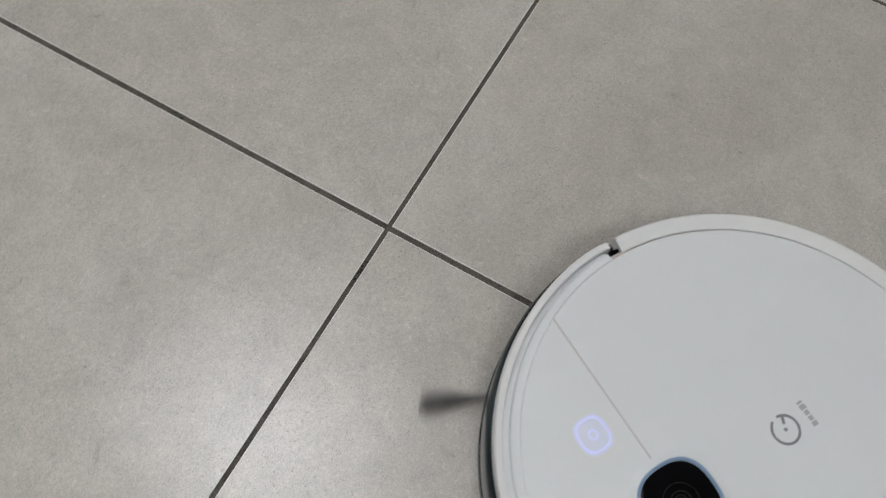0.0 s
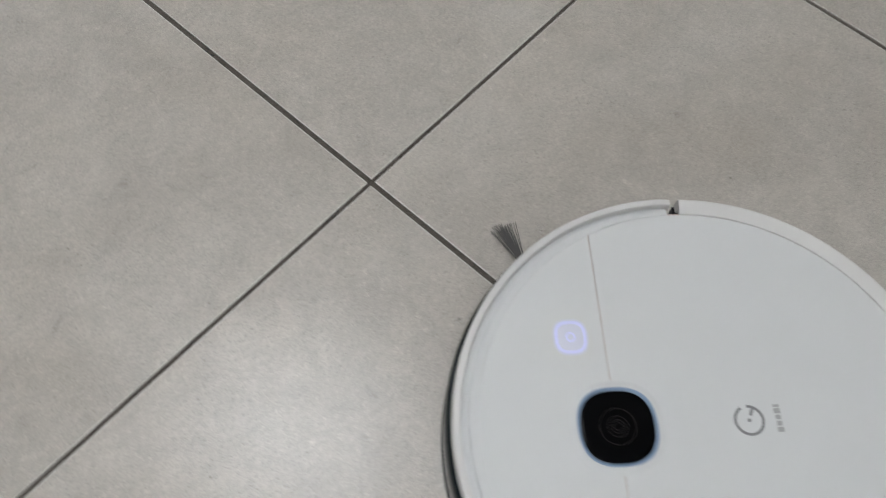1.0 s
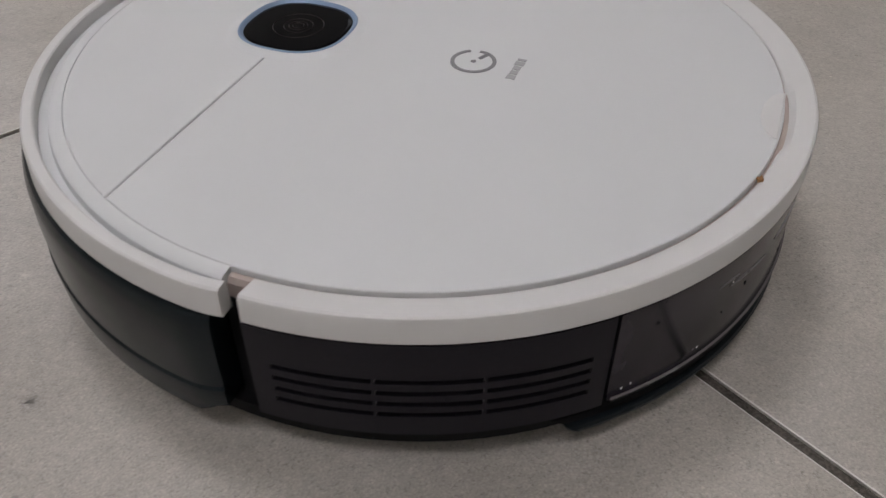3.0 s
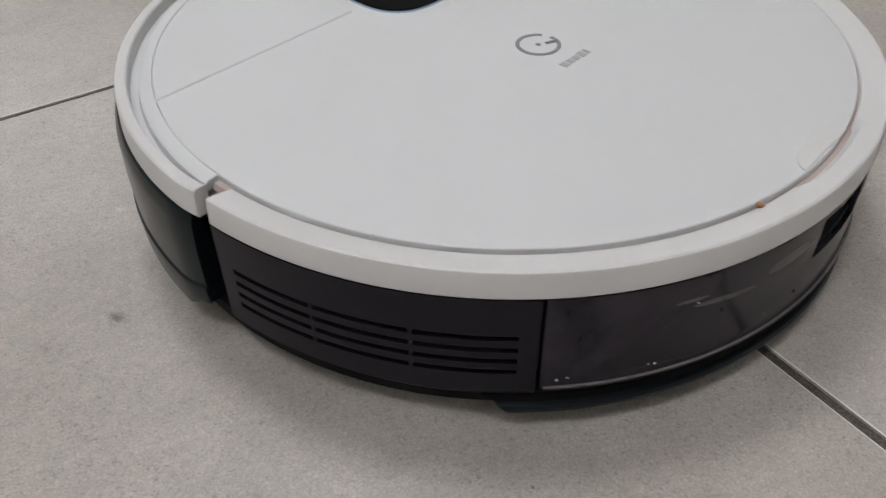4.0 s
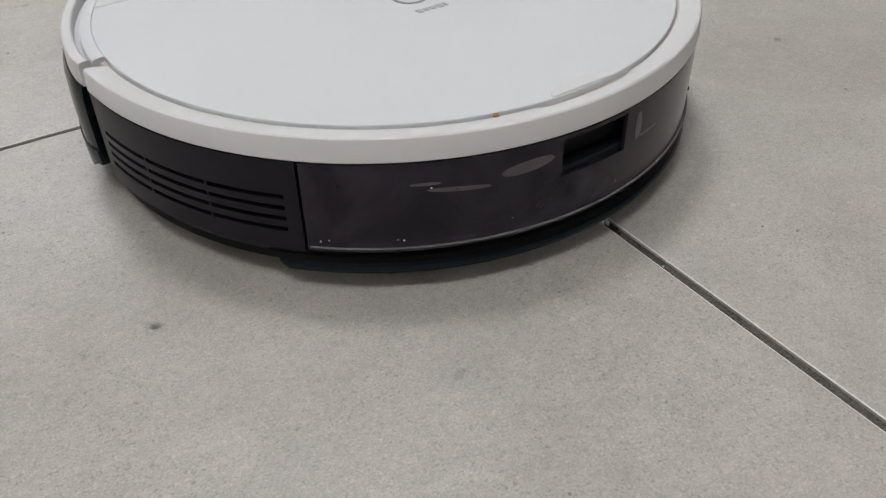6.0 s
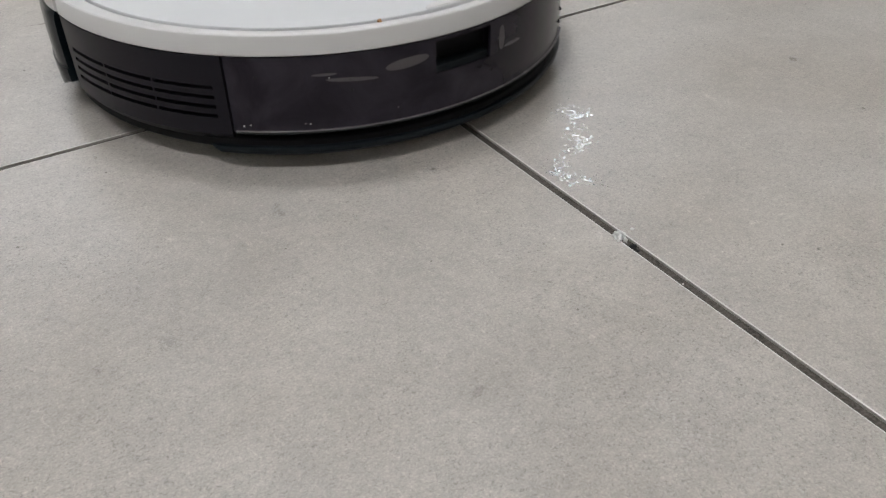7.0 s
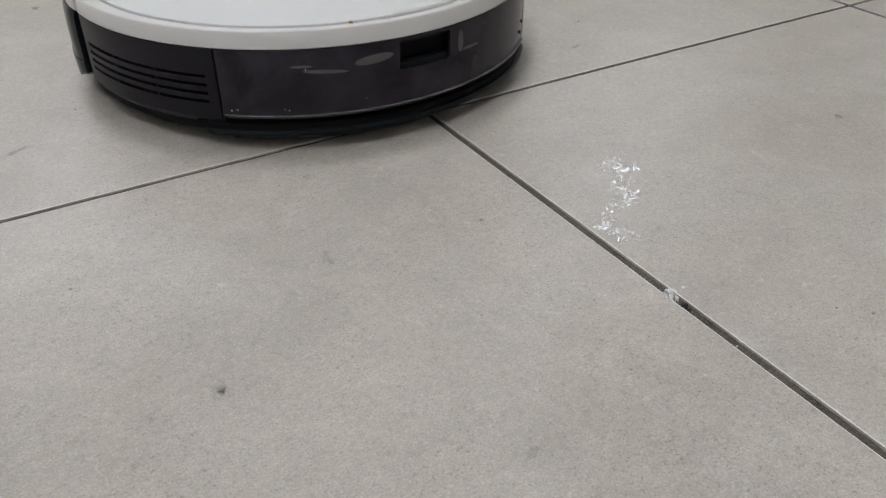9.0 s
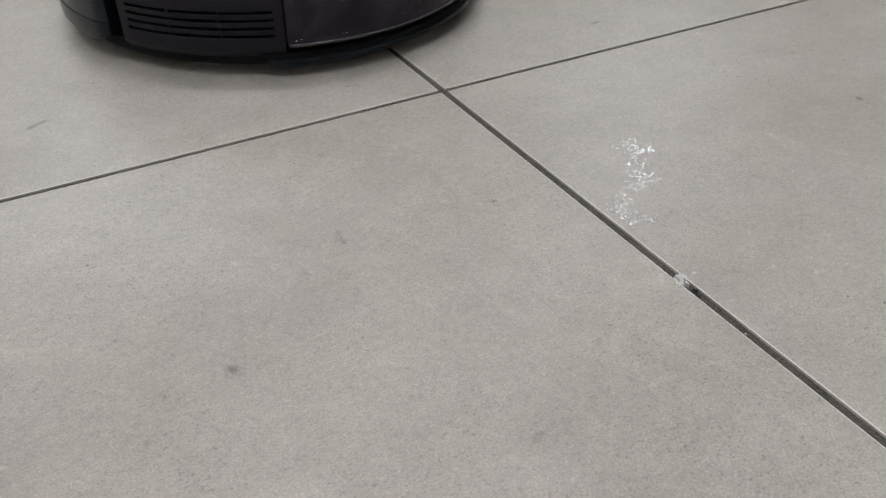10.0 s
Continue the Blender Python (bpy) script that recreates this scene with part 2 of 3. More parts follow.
def pierced(angles, levels, radius, depth, solid):
    """A curved wall over a grid of angles and heights; cells that are not solid are holes with reveals of that depth."""
    bm = bmesh.new()
    na, nz = len(angles), len(levels)
    out = [[bm.verts.new(polar(radius(z), a, z)) for z in levels] for a in angles]
    inn = [[bm.verts.new(polar(radius(z) - depth, a, z)) for z in levels] for a in angles]
    full = lambda i, j: 0 <= i < na - 1 and 0 <= j < nz - 1 and solid(i, j)
    for i in range(na - 1):
        for j in range(nz - 1):
            if not full(i, j):
                continue
            bm.faces.new((out[i][j], out[i + 1][j], out[i + 1][j + 1], out[i][j + 1]))
            bm.faces.new((inn[i][j + 1], inn[i + 1][j + 1], inn[i + 1][j], inn[i][j]))
            for di, dj, p, q in ((-1, 0, (i, j), (i, j + 1)), (1, 0, (i + 1, j + 1), (i + 1, j)),
                                 (0, -1, (i + 1, j), (i, j)), (0, 1, (i, j + 1), (i + 1, j + 1))):
                if not full(i + di, j + dj):
                    bm.faces.new((out[p[0]][p[1]], out[q[0]][q[1]], inn[q[0]][q[1]], inn[p[0]][p[1]]))
    return bm


def plate(outline, z0, z1, edge, bm=None):
    """A flat plate with a rounded upper edge, from an outline of (x, y) in turn order."""
    bm = bm or bmesh.new()
    n = len(outline)
    pts = [Vector((x, y, 0)) for x, y in outline]
    inner = []
    for i, p in enumerate(pts):
        d = (pts[(i + 1) % n] - pts[i - 1]).normalized()
        inner.append(Vector((-d.y, d.x, 0)))
    rows = [(0, z0), (0, z1 - edge), (edge * 0.3, z1 - edge * 0.3), (edge, z1)]
    loops = [[bm.verts.new(p + k * off + Vector((0, 0, z))) for p, k in zip(pts, inner)] for off, z in rows]
    for a, b in zip(loops, loops[1:]):
        for i in range(n):
            bm.faces.new((a[i], a[(i + 1) % n], b[(i + 1) % n], b[i]))
    bm.faces.new(loops[-1])
    bm.faces.new(loops[0][::-1])
    return bm


def squircle(half_x, half_y, power=2.8, n=72, cx=0.0, cy=0.0):
    pts = []
    for i in range(n):
        a = 2 * math.pi * i / n
        c, s = math.cos(a), math.sin(a)
        pts.append((cx + half_x * math.copysign(abs(c) ** (2 / power), c), cy + half_y * math.copysign(abs(s) ** (2 / power), s)))
    return pts


def stacked(rings, bm=None, cap=True, base=True):
    """Joins rings of equal length, each a list of points, from the first to the last."""
    bm = bm or bmesh.new()
    loops = [[bm.verts.new(p) for p in ring] for ring in rings]
    for a, b in zip(loops, loops[1:]):
        for i in range(len(a)):
            bm.faces.new((a[i], a[(i + 1) % len(a)], b[(i + 1) % len(a)], b[i]))
    if cap:
        if base:
            bm.faces.new(loops[0][::-1])
        bm.faces.new(loops[-1])
    return bm


def box(x0, x1, y0, y1, z0, z1, bm=None):
    bm = bm or bmesh.new()
    v = [bm.verts.new((x, y, z)) for x in (x0, x1) for y in (y0, y1) for z in (z0, z1)]
    for f in ((0, 1, 3, 2), (4, 6, 7, 5), (0, 4, 5, 1), (2, 3, 7, 6), (0, 2, 6, 4), (1, 5, 7, 3)):
        bm.faces.new([v[i] for i in f])
    return bm


def rod(bm, a, b, r0, r1, sides=5):
    a, b = Vector(a), Vector(b)
    q = (b - a).to_track_quat("Z", "Y")
    loops = []
    for p, r in ((a, r0), (b, r1)):
        loops.append([bm.verts.new(p + q @ Vector((r * math.cos(2 * math.pi * k / sides), r * math.sin(2 * math.pi * k / sides), 0))) for k in range(sides)])
    for k in range(sides):
        bm.faces.new((loops[0][k], loops[0][(k + 1) % sides], loops[1][(k + 1) % sides], loops[1][k]))
    bm.faces.new(loops[0][::-1])
    bm.faces.new(loops[1])


# ---- the room ----
floor = part("floor", box(ROOM_W, ROOM_E, ROOM_S, ROOM_N, -0.06, -0.0016), GROUT)
tagged(floor, "grey concrete-look porcelain tile floor with dark grey grout", "floor", kind="structure")
T = 0.2
w_n = bmesh.new()
for x0, x1, z0, z1 in ((ROOM_W - T, WIN_2[0], -0.06, ROOM_H), (WIN_2[1], WIN[0], -0.06, ROOM_H), (WIN[1], ROOM_E + T, -0.06, ROOM_H),
                       (WIN[0], WIN[1], -0.06, WIN[2]), (WIN[0], WIN[1], WIN[3], ROOM_H), (WIN_2[0], WIN_2[1], -0.06, WIN_2[2]), (WIN_2[0], WIN_2[1], WIN_2[3], ROOM_H)):
    box(x0, x1, ROOM_N, ROOM_N + T, z0, z1, w_n)
for nm, mesh in (("wall_north", w_n),
                 ("wall_south", box(ROOM_W - T, ROOM_E + T, ROOM_S - T, ROOM_S, -0.06, ROOM_H)),
                 ("wall_west", box(ROOM_W - T, ROOM_W, ROOM_S, ROOM_N, -0.06, ROOM_H)),
                 ("wall_east", box(ROOM_E, ROOM_E + T, ROOM_S, ROOM_N, -0.06, ROOM_H))):
    tagged(part(nm, mesh, WALL), "plain white painted wall", "wall", kind="structure")
tagged(part("ceiling", box(ROOM_W - T, ROOM_E + T, ROOM_S - T, ROOM_N + T, ROOM_H, ROOM_H + 0.15), WALL),
       "plain white ceiling", "ceiling", kind="structure")


def window(name, opening):
    x0, x1, z0, z1 = opening
    y = ROOM_N + 0.10
    root = tagged(new(name), "white framed window with two glass panes", "window", kind="structure")
    bm = bmesh.new()
    for a, b, c, d in ((x0, x1, z0, z0 + 0.05), (x0, x1, z1 - 0.05, z1), (x0, x0 + 0.05, z0 + 0.05, z1 - 0.05),
                       (x1 - 0.05, x1, z0 + 0.05, z1 - 0.05), ((x0 + x1) / 2 - 0.03, (x0 + x1) / 2 + 0.03, z0 + 0.05, z1 - 0.05)):
        box(a, b, y, y + 0.06, c, d, bm)
    part("window_frame", bm, FRAME_PAINT, root)
    for a, b in ((x0 + 0.05, (x0 + x1) / 2 - 0.03), ((x0 + x1) / 2 + 0.03, x1 - 0.05)):
        p = part("pane", box(a, b, y + 0.025, y + 0.031, z0 + 0.05, z1 - 0.05), PANE, root)
        p.visible_shadow = False


def unseen_ceiling_light(x, y):
    root = tagged(new("unseen_ceiling_light"), "unseen square white ceiling light with a frosted diffuser", "lamp")
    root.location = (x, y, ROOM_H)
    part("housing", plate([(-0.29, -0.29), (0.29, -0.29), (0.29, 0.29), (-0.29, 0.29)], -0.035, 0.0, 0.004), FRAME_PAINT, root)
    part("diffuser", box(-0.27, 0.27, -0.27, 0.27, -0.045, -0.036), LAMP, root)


window("window_1", WIN)
window("window_2", WIN_2)
unseen_ceiling_light(0.05, 0.55)
# second panel is an added fill that evens the light round the robot
unseen_ceiling_light(-1.00, -0.80)


# ---- the robot ----
HP = 0.0815             # top of the lid
SEAM_Y = 0.0675


def disc_piece(radius, y_cut, rear):
    """Outline of the part of a disc behind or before a straight seam."""
    a = math.degrees(math.asin(y_cut / radius))
    span = (180 - a, 360 + a) if rear else (a, 180 - a)
    return [tuple(polar(radius, span[0] + (span[1] - span[0]) * i / 120, 0).xy) for i in range(121)]


def robot():
    root = tagged(new("robot_vacuum"), "round white robot vacuum cleaner with charcoal sides and a mop plate", "robot vacuum")

    # chassis and inner shell
    # low black flare of the chassis stands in for deep shade under the sides
    part("chassis", arc([(0.02, 0.0105), (0.150, 0.0100), (0.1670, 0.0098), (0.1705, 0.0125), (0.1712, 0.0200), (0.1590, 0.0215), (0.1600, 0.0690), (0.02, 0.0690)], 0, 360, 96), BLACK, root)
    part("inner_shell", arc([(0.140, 0.0692), (0.1645, 0.0692), (0.1652, 0.0765), (0.1640, 0.0786), (0.1600, 0.0786), (0.1590, 0.0784), (0.140, 0.0784)], 0, 360, 180), SEAM, root,
         "beige plastic in the gap under the lid")

    # rear rim with a finger scoop
    def scoop(r, a, z):
        k = max(0.0, 1 - ((a - 272) / 10.5) ** 2)
        return (r, a, z - 0.0024 * min(1, 2 * k) * (1 if r < 0.1650 and z > 0.0785 else 0))
    rim = [(0.1630, 0.0772), (0.1630, 0.0798), (0.1636, 0.0805), (0.1664, 0.0812), (0.1712, 0.0822), (0.1738, 0.0826), (0.1748, 0.0822), (0.1753, 0.0813),
           (0.1757, 0.0716), (0.1752, 0.0708), (0.1695, 0.0708), (0.1692, 0.0772)]
    part("rear_rim", arc(rim, 182.3, 357.7, 160, scoop), WHITE_SATIN, root, "white plastic rim", 0.5)

    # front bumper with its white cap and the channel behind it
    cap = [(0.1704, 0.0760), (0.1706, 0.0822), (0.1713, 0.0829), (0.1748, 0.0828), (0.1758, 0.0822), (0.1762, 0.0812), (0.1768, 0.0712),
           (0.1762, 0.0705), (0.1704, 0.0705)]
    def push(r, a, z, out=0.005):
        p = polar(r, a, z) + Vector((0, out, 0))
        return (math.hypot(p.x, p.y), math.degrees(math.atan2(p.y, p.x)), z)
    def capend(r, a, z):
        k = max(0.0, (abs(a - 90) - 87.0) / 4.0)
        return push(r - 0.0010 * min(1, k) ** 2, a, z, 0.0032)
    bumper = tagged(new("front_bumper"), "glossy blue-black bumper under a white cap")
    bumper.parent = root
    part("bumper_cap", arc(cap, -1.0, 181.0, 160, capend), WHITE_SATIN, bumper, "white plastic cap", 0.5)
    part("channel", arc([(0.1620, 0.0772), (0.1619, 0.0813), (0.1664, 0.0808), (0.1678, 0.0798), (0.1686, 0.0768), (0.1745, 0.0765), (0.1745, 0.0755)], 1.3, 178.7, 150), WHITE, root,
         "white recessed channel behind the bumper")

    def lift(r, a, z):
        k = max(0.0, min(1.0, (abs(a - 90) - 74) / 14.5))
        e = max(0.0, (abs(a - 90) - 85.5) / 4.1)
        return push(r - 0.0028 * e * e, a, max(z, 0.0085 + 0.0140 * k * k))
    wall = [(0.1672, 0.0703), (0.1752, 0.0703), (0.1772, 0.0690), (0.1784, 0.0668), (0.1791, 0.0630), (0.1795, 0.0500), (0.1792, 0.0330), (0.1786, 0.0322), (0.1798, 0.0312), (0.1800, 0.0296), (0.1793, 0.0180),
            (0.1740, 0.0110), (0.1672, 0.0085), (0.1620, 0.0085), (0.1620, 0.0703)]
    part("bumper_wall", arc(wall, 0.4, 179.6, 150, lift), BUMPER, bumper, "", 0.35)

    # rear sides: the left one with three by four air slots
    side_r = lambda z: 0.1752 - 0.0005 * (0.070 - z) / 0.05 if z > 0.0225 else 0.1747 - (0.0225 - z) * 0.75
    slots = [(0.0327, 0.0351), (0.0385, 0.0409), (0.0443, 0.0467), (0.0502, 0.0526)]
    levels = [0.0100, 0.0165, 0.0225] + [z for s in slots for z in s] + [0.0600, 0.0700]
    angles = [182.0, 183.3] + [184.7 + (196.5 - 184.7) * i / 9 for i in range(10)] + [196.9 + (209.2 - 196.9) * i / 9 for i in range(10)] \
        + [209.6 + (222.2 - 209.6) * i / 9 for i in range(10)] + [223.2, 224.5]
    gaps = {0, 1, len(angles) - 2, len(angles) - 3, 11, 21}
    slot_rows = {levels.index(s[0]) for s in slots}
    left = part("side_panel", pierced(angles, levels, side_r, 0.004, lambda i, j: j not in slot_rows or i in gaps), DARK, root, "charcoal side with air slots", 0.4)
    part("slot_backing", arc([(0.1640, 0.0300), (0.1660, 0.0300), (0.1660, 0.0560), (0.1640, 0.0560)], 183, 224, 30), BLACK, left)
    part("side_panel", pierced([315.5 + 42.7 * i / 40 for i in range(41)], levels[:3] + [0.04, 0.07], side_r, 0.004, lambda i, j: True), DARK, root, "plain charcoal side", 0.4)
    for a in (180.2, 359.8):
        part("bumper_gap", arc([(0.1585, 0.014), (0.1660, 0.014), (0.1660, 0.0690), (0.1585, 0.0690)], a - 2.2, a + 2.2, 4), BLACK, root)

    # smoked tank with its latch recess
    tank_r = lambda z: 0.1752 - 0.0005 * (0.070 - z) / 0.05 + (0.0006 if z < 0.0275 else 0)
    ta = [225.0 + 90.0 * i / 90 for i in range(91)]
    tz = [0.0250, 0.0262, 0.0275, 0.0300, 0.0485, 0.0520, 0.0680, 0.0700]
    tank = part("water_tank", pierced(ta, tz, tank_r, 0.0022, lambda i, j: not (39 <= i <= 51 and 4 <= j <= 5)), SMOKE, root, "dark smoke-tinted plastic tank", 0.5)
    part("tank_liner", arc([(0.1600, 0.0245), (0.1665, 0.0245), (0.1655, 0.0690), (0.1600, 0.0690)], 225.2, 314.8, 70), LINER, tank)
    # reflections from inside the tank, painted as pale streaks on its wall
    for zc, tall, a0, a1, tilt in ((0.0548, 0.0024, 243.0, 252.5, -0.0010), (0.0590, 0.0016, 240.5, 245.0, 0.0), (0.0595, 0.0060, 254.0, 262.5, 0.0012), (0.0575, 0.0150, 279.4, 281.0, 0.0),
                                   (0.0512, 0.0018, 280.8, 286.0, 0.0)):
        def taper(r, a, z, zc=zc, a0=a0, a1=a1, tilt=tilt):
            u = (2 * a - a0 - a1) / (a1 - a0)
            return (r, a, zc + tilt * u + (z - zc) * (0.12 + 0.88 * math.sqrt(max(0.0, 1 - u * u))))
        part("painted_glint", arc([(0.1735, zc - tall / 2), (0.17515, zc - tall / 2), (0.17530, zc), (0.17515, zc + tall / 2), (0.1735, zc + tall / 2)], a0, a1, 18, taper), GLINT, tank,
             "pale mauve streak, a painted reflection in the tank")
    part("latch_recess", arc([(0.1602, 0.0480), (0.1668, 0.0480), (0.1672, 0.0690), (0.1602, 0.0690)], 263.5, 277.5, 14), BLACK, tank)
    part("latch", arc([(0.1670, 0.0478), (0.1728, 0.0478), (0.1728, 0.0522), (0.1700, 0.0538), (0.1670, 0.0538)], 264.2, 276.8, 14), MOP, tank, "dark latch lip")
    part("tank_foot", arc([(0.1620, 0.0238), (0.1756, 0.0238), (0.1761, 0.0246), (0.1757, 0.0254), (0.1620, 0.0252)], 225.4, 314.6, 80), GLOSS, tank)
    # the lower lip's highlight, put in as a strip of paler colour
    part("tank_lip", arc([(0.1745, 0.0256), (0.1762, 0.0257), (0.1762, 0.0262), (0.1745, 0.0263)], 225.4, 314.6, 80), LIP, tank, "thin lower edge with its highlight painted pale")
    for a, z in ((311.0, 0.0345), (313.5, 0.0405)):
        bm = bmesh.new()
        rod(bm, polar(0.172, a, z), polar(0.1758, a, z), 0.0017, 0.0012, 10)
        part("stud", bm, RUBBER, tank)

    spots = random.Random(8)
    for a, z, r, mat in ((227.0, 0.0288, 0.0006, CHIP), (228.3, 0.0296, 0.0004, CHIP), (238.5, 0.0302, 0.0006, LIP), (239.4, 0.0297, 0.0004, CHIP), (243.6, 0.0570, 0.0004, CHIP), (256.0, 0.0335, 0.0005, LIP),
                         (230.5, 0.0588, 0.0012, BLACK), (247.5, 0.0488, 0.0011, BLACK), (262.0, 0.0350, 0.0008, BLACK), (243.0, 0.0420, 0.0006, BLACK)):
        out, up, across = polar(1, a, 0), Vector((0, 0, 1)), polar(1, a + 90, 0)
        c = polar(tank_r(z) - 0.0002, a, z)
        turn = [(2 * math.pi * k / 9, spots.uniform(0.7, 1.2)) for k in range(9)]
        rings = [[c + out * h + (up * math.sin(q) + across * math.cos(q)) * r * w * f for q, w in turn] for h, f in ((0.0, 1.0), (0.0005, 0.7))]
        part("dried_spot", stacked(rings), mat, tank)

    # mop plate and cloth
    def slant(r, a, z):
        k = (z - 0.0125) / 0.0080
        return (r, 270 + (a - 270) * (1 + 0.075 * max(-0.1, k)), z)
    # upper plate is blackened as if in shadow; only the lip stays teal-black
    mop = part("mop_plate", arc([(0.1500, 0.0090), (0.1690, 0.0095), (0.1728, 0.0112), (0.1736, 0.0140), (0.1732, 0.0190), (0.1718, 0.0200), (0.1500, 0.0200)],
                                221.2, 318.8, 90, slant), BLACK, root, "plastic mop plate, painted black for the shadow on it", 0.45)
    part("plate_lip", arc([(0.1700, 0.0100), (0.1738, 0.0102), (0.1755, 0.0116), (0.1759, 0.0134), (0.1752, 0.0150), (0.1734, 0.0158), (0.1700, 0.0158)],
                          221.2, 318.8, 90, slant), MOP, mop, "rounded lower lip in the plate's own teal-black", 0.45)
    cloth = [tuple(polar(0.158, 224 + 92 * i / 60, 0).xy) for i in range(61)]
    part("mop_cloth", plate(cloth, 0.0008, 0.0089, 0.002), CLOTH, mop, "damp grey microfibre cloth")

    # wheels
    for x in (-0.105, 0.105):
        bm = bmesh.new()
        rod(bm, (x - 0.011, -0.012, 0.033), (x + 0.011, -0.012, 0.033), 0.0325, 0.0325, 36)
        part("wheel", bm, RUBBER, root)
    bm = bmesh.new()
    rod(bm, (-0.008, 0.115, 0.0135), (0.008, 0.115, 0.0135), 0.0130, 0.0130, 24)
    part("castor", bm, RUBBER, root)

    # lid and front panel, with the seam between them
    part("lid", plate(disc_piece(0.1617, SEAM_Y - 0.0003, True), 0.0785, HP, 0.0006), WHITE, root, "matt white plastic lid", 0.4)
    part("front_panel", plate(disc_piece(0.1618, SEAM_Y + 0.0003, False), 0.0785, HP, 0.0008), WHITE, root, "matt white plastic panel", 0.4)
    part("seam_strip", box(-0.150, 0.150, SEAM_Y - 0.0016, SEAM_Y + 0.0016, 0.0775, HP - 0.0009), SEAM, root, "beige strip in the lid seam")
    tab = [(0.019 * math.cos(radians(a)), -0.1606 + 0.0085 * math.sin(radians(a))) for a in range(0, 181, 6)]
    part("finger_tab", plate([(x + 0.005, y) for x, y in tab], HP - 0.0002, HP + 0.0005, 0.0005), WHITE_SATIN, root, "half-round finger tab")

    # the camera eye on the seam
    def sq(h, z, k=1.0):
        return [(x, y, z) for x, y in squircle(h * 0.945, h * 0.955, 2.55, 72, 0, SEAM_Y)]
    eye = part("eye_bezel", stacked([sq(0.0350, HP - 0.0002), sq(0.0335, HP + 0.0001), sq(0.0310, HP + 0.0006), sq(0.0294, HP + 0.0014), sq(0.0288, HP + 0.0012), sq(0.0284, HP + 0.0001)]), WHITE, root,
               "raised white bezel", 0.9)
    part("eye_ring", stacked([sq(0.0290, HP + 0.0012), sq(0.0286, HP + 0.0018), sq(0.0280, HP + 0.0018), sq(0.0262, HP + 0.0004), sq(0.0260, HP + 0.0002)], None, False), RING, eye, "blue-tinted shiny ring", 0.3)
    part("eye_window", stacked([sq(0.0266, HP + 0.0003), sq(0.0262, HP + 0.0006), sq(0.0240, HP + 0.0007), sq(0.0180, HP + 0.0008), sq(0.0090, HP + 0.0008)]), LENS, eye,
         "black glass camera window", 0.9)
    bm = bmesh.new()
    for r in (0.0028, 0.0046, 0.0072, 0.0125):
        arc([(r - 0.0003, HP + 0.0007), (r, HP + 0.0011), (r + 0.0003, HP + 0.0007)], 0, 360, 32, None, bm)
    bmesh.ops.translate(bm, verts=bm.verts, vec=(0, SEAM_Y, 0))
    part("camera_lens", bm, LENS_RING, eye, "dark camera lens rings")

    # lit start button
    def frame_ring(h0, h1, z, power, cx, cy, n=48):
        a, b = squircle(h0, h0 * 0.92, power, n, cx, cy), squircle(h1, h1 * 0.92, power, n, cx, cy)
        return stacked([[(x, y, HP - 0.0004) for x, y in a], [(x, y, z) for x, y in a], [(x, y, z) for x, y in b], [(x, y, HP - 0.0004) for x, y in b]], None, False)
    bx, by = 0.0657, 0.0914
    # the ring's spilled glow is put into the face and halo as faint emission
    button = part("start_button", plate(squircle(0.0098, 0.0090, 2.8, 48, bx, by), HP - 0.0004, HP + 0.0002, 0.0002), LED_SOFT, root, "white start button, given a faint glow, with a lavender light ring")
    part("light_ring", frame_ring(0.0120, 0.0101, HP + 0.0003, 2.8, bx, by), LED, button, "glowing lavender ring")
    part("light_halo", frame_ring(0.0136, 0.0121, HP + 0.0002, 2.8, bx, by), LED_SOFT, button)
    part("light_symbol", frame_ring(0.0037, 0.0026, HP + 0.0004, 2.0, bx, by, 32), LED, button)

    # grey printed emblem: a broken ring with a short stroke and a dot, and bars for the lettering
    ly = -0.0240
    bm = arc([(0.0088, HP + 0.0001), (0.0088, HP + 0.0003), (0.0107, HP + 0.0003), (0.0107, HP + 0.0001)], 27, 361, 64)
    rod(bm, (0.0088, -0.0042, HP - 0.0004), (0.0034, -0.0016, HP - 0.0007), 0.0013, 0.0013, 8)
    bmesh.ops.translate(bm, verts=bm.verts, vec=(0, ly, 0))
    part("emblem", bm, GREY_PRINT, root, "grey printed ring emblem")
    bm = bmesh.new()
    rod(bm, (0, ly, HP + 0.0001), (0, ly, HP + 0.0003), 0.0013, 0.0013, 14)
    part("emblem_dot", bm, GREY_PRINT, root)
    x = 0.0102
    for w, h in ((0.0018, 0.0042), (0.0036, 0.0046), (0.0034, 0.0036), (0.0034, 0.0036), (0.0034, 0.0042)):
        part("lettering_bar", box(x - w, x, -0.0446 - h / 2, -0.0446 + h / 2, HP + 0.0001, HP + 0.0003), THIN_PRINT, root)
        x -= w + 0.0009

    # crumb in the groove
    bm = bmesh.new()
    bmesh.ops.create_icosphere(bm, subdivisions=2, radius=0.0017)
    for v in bm.verts:
        v.co *= 0.8 + 0.5 * noise.noise(v.co * 900)
    bmesh.ops.translate(bm, verts=bm.verts, vec=polar(0.1632, 254.5, 0.0808))
    part("crumb", bm, plastic("brown_crumb", (0.36, 0.19, 0.08), 0.8), root, "brown crumb in the groove")

    # side brush: three tufts on a hub
    brush = tagged(new("side_brush"), "dark three-armed side brush")
    brush.parent = root
    bm = bmesh.new()
    rod(bm, (0, 0, -0.001), (0, 0, 0.008), 0.012, 0.010, 20)
    part("hub", bm, BLACK, brush)
    rng = random.Random(4)
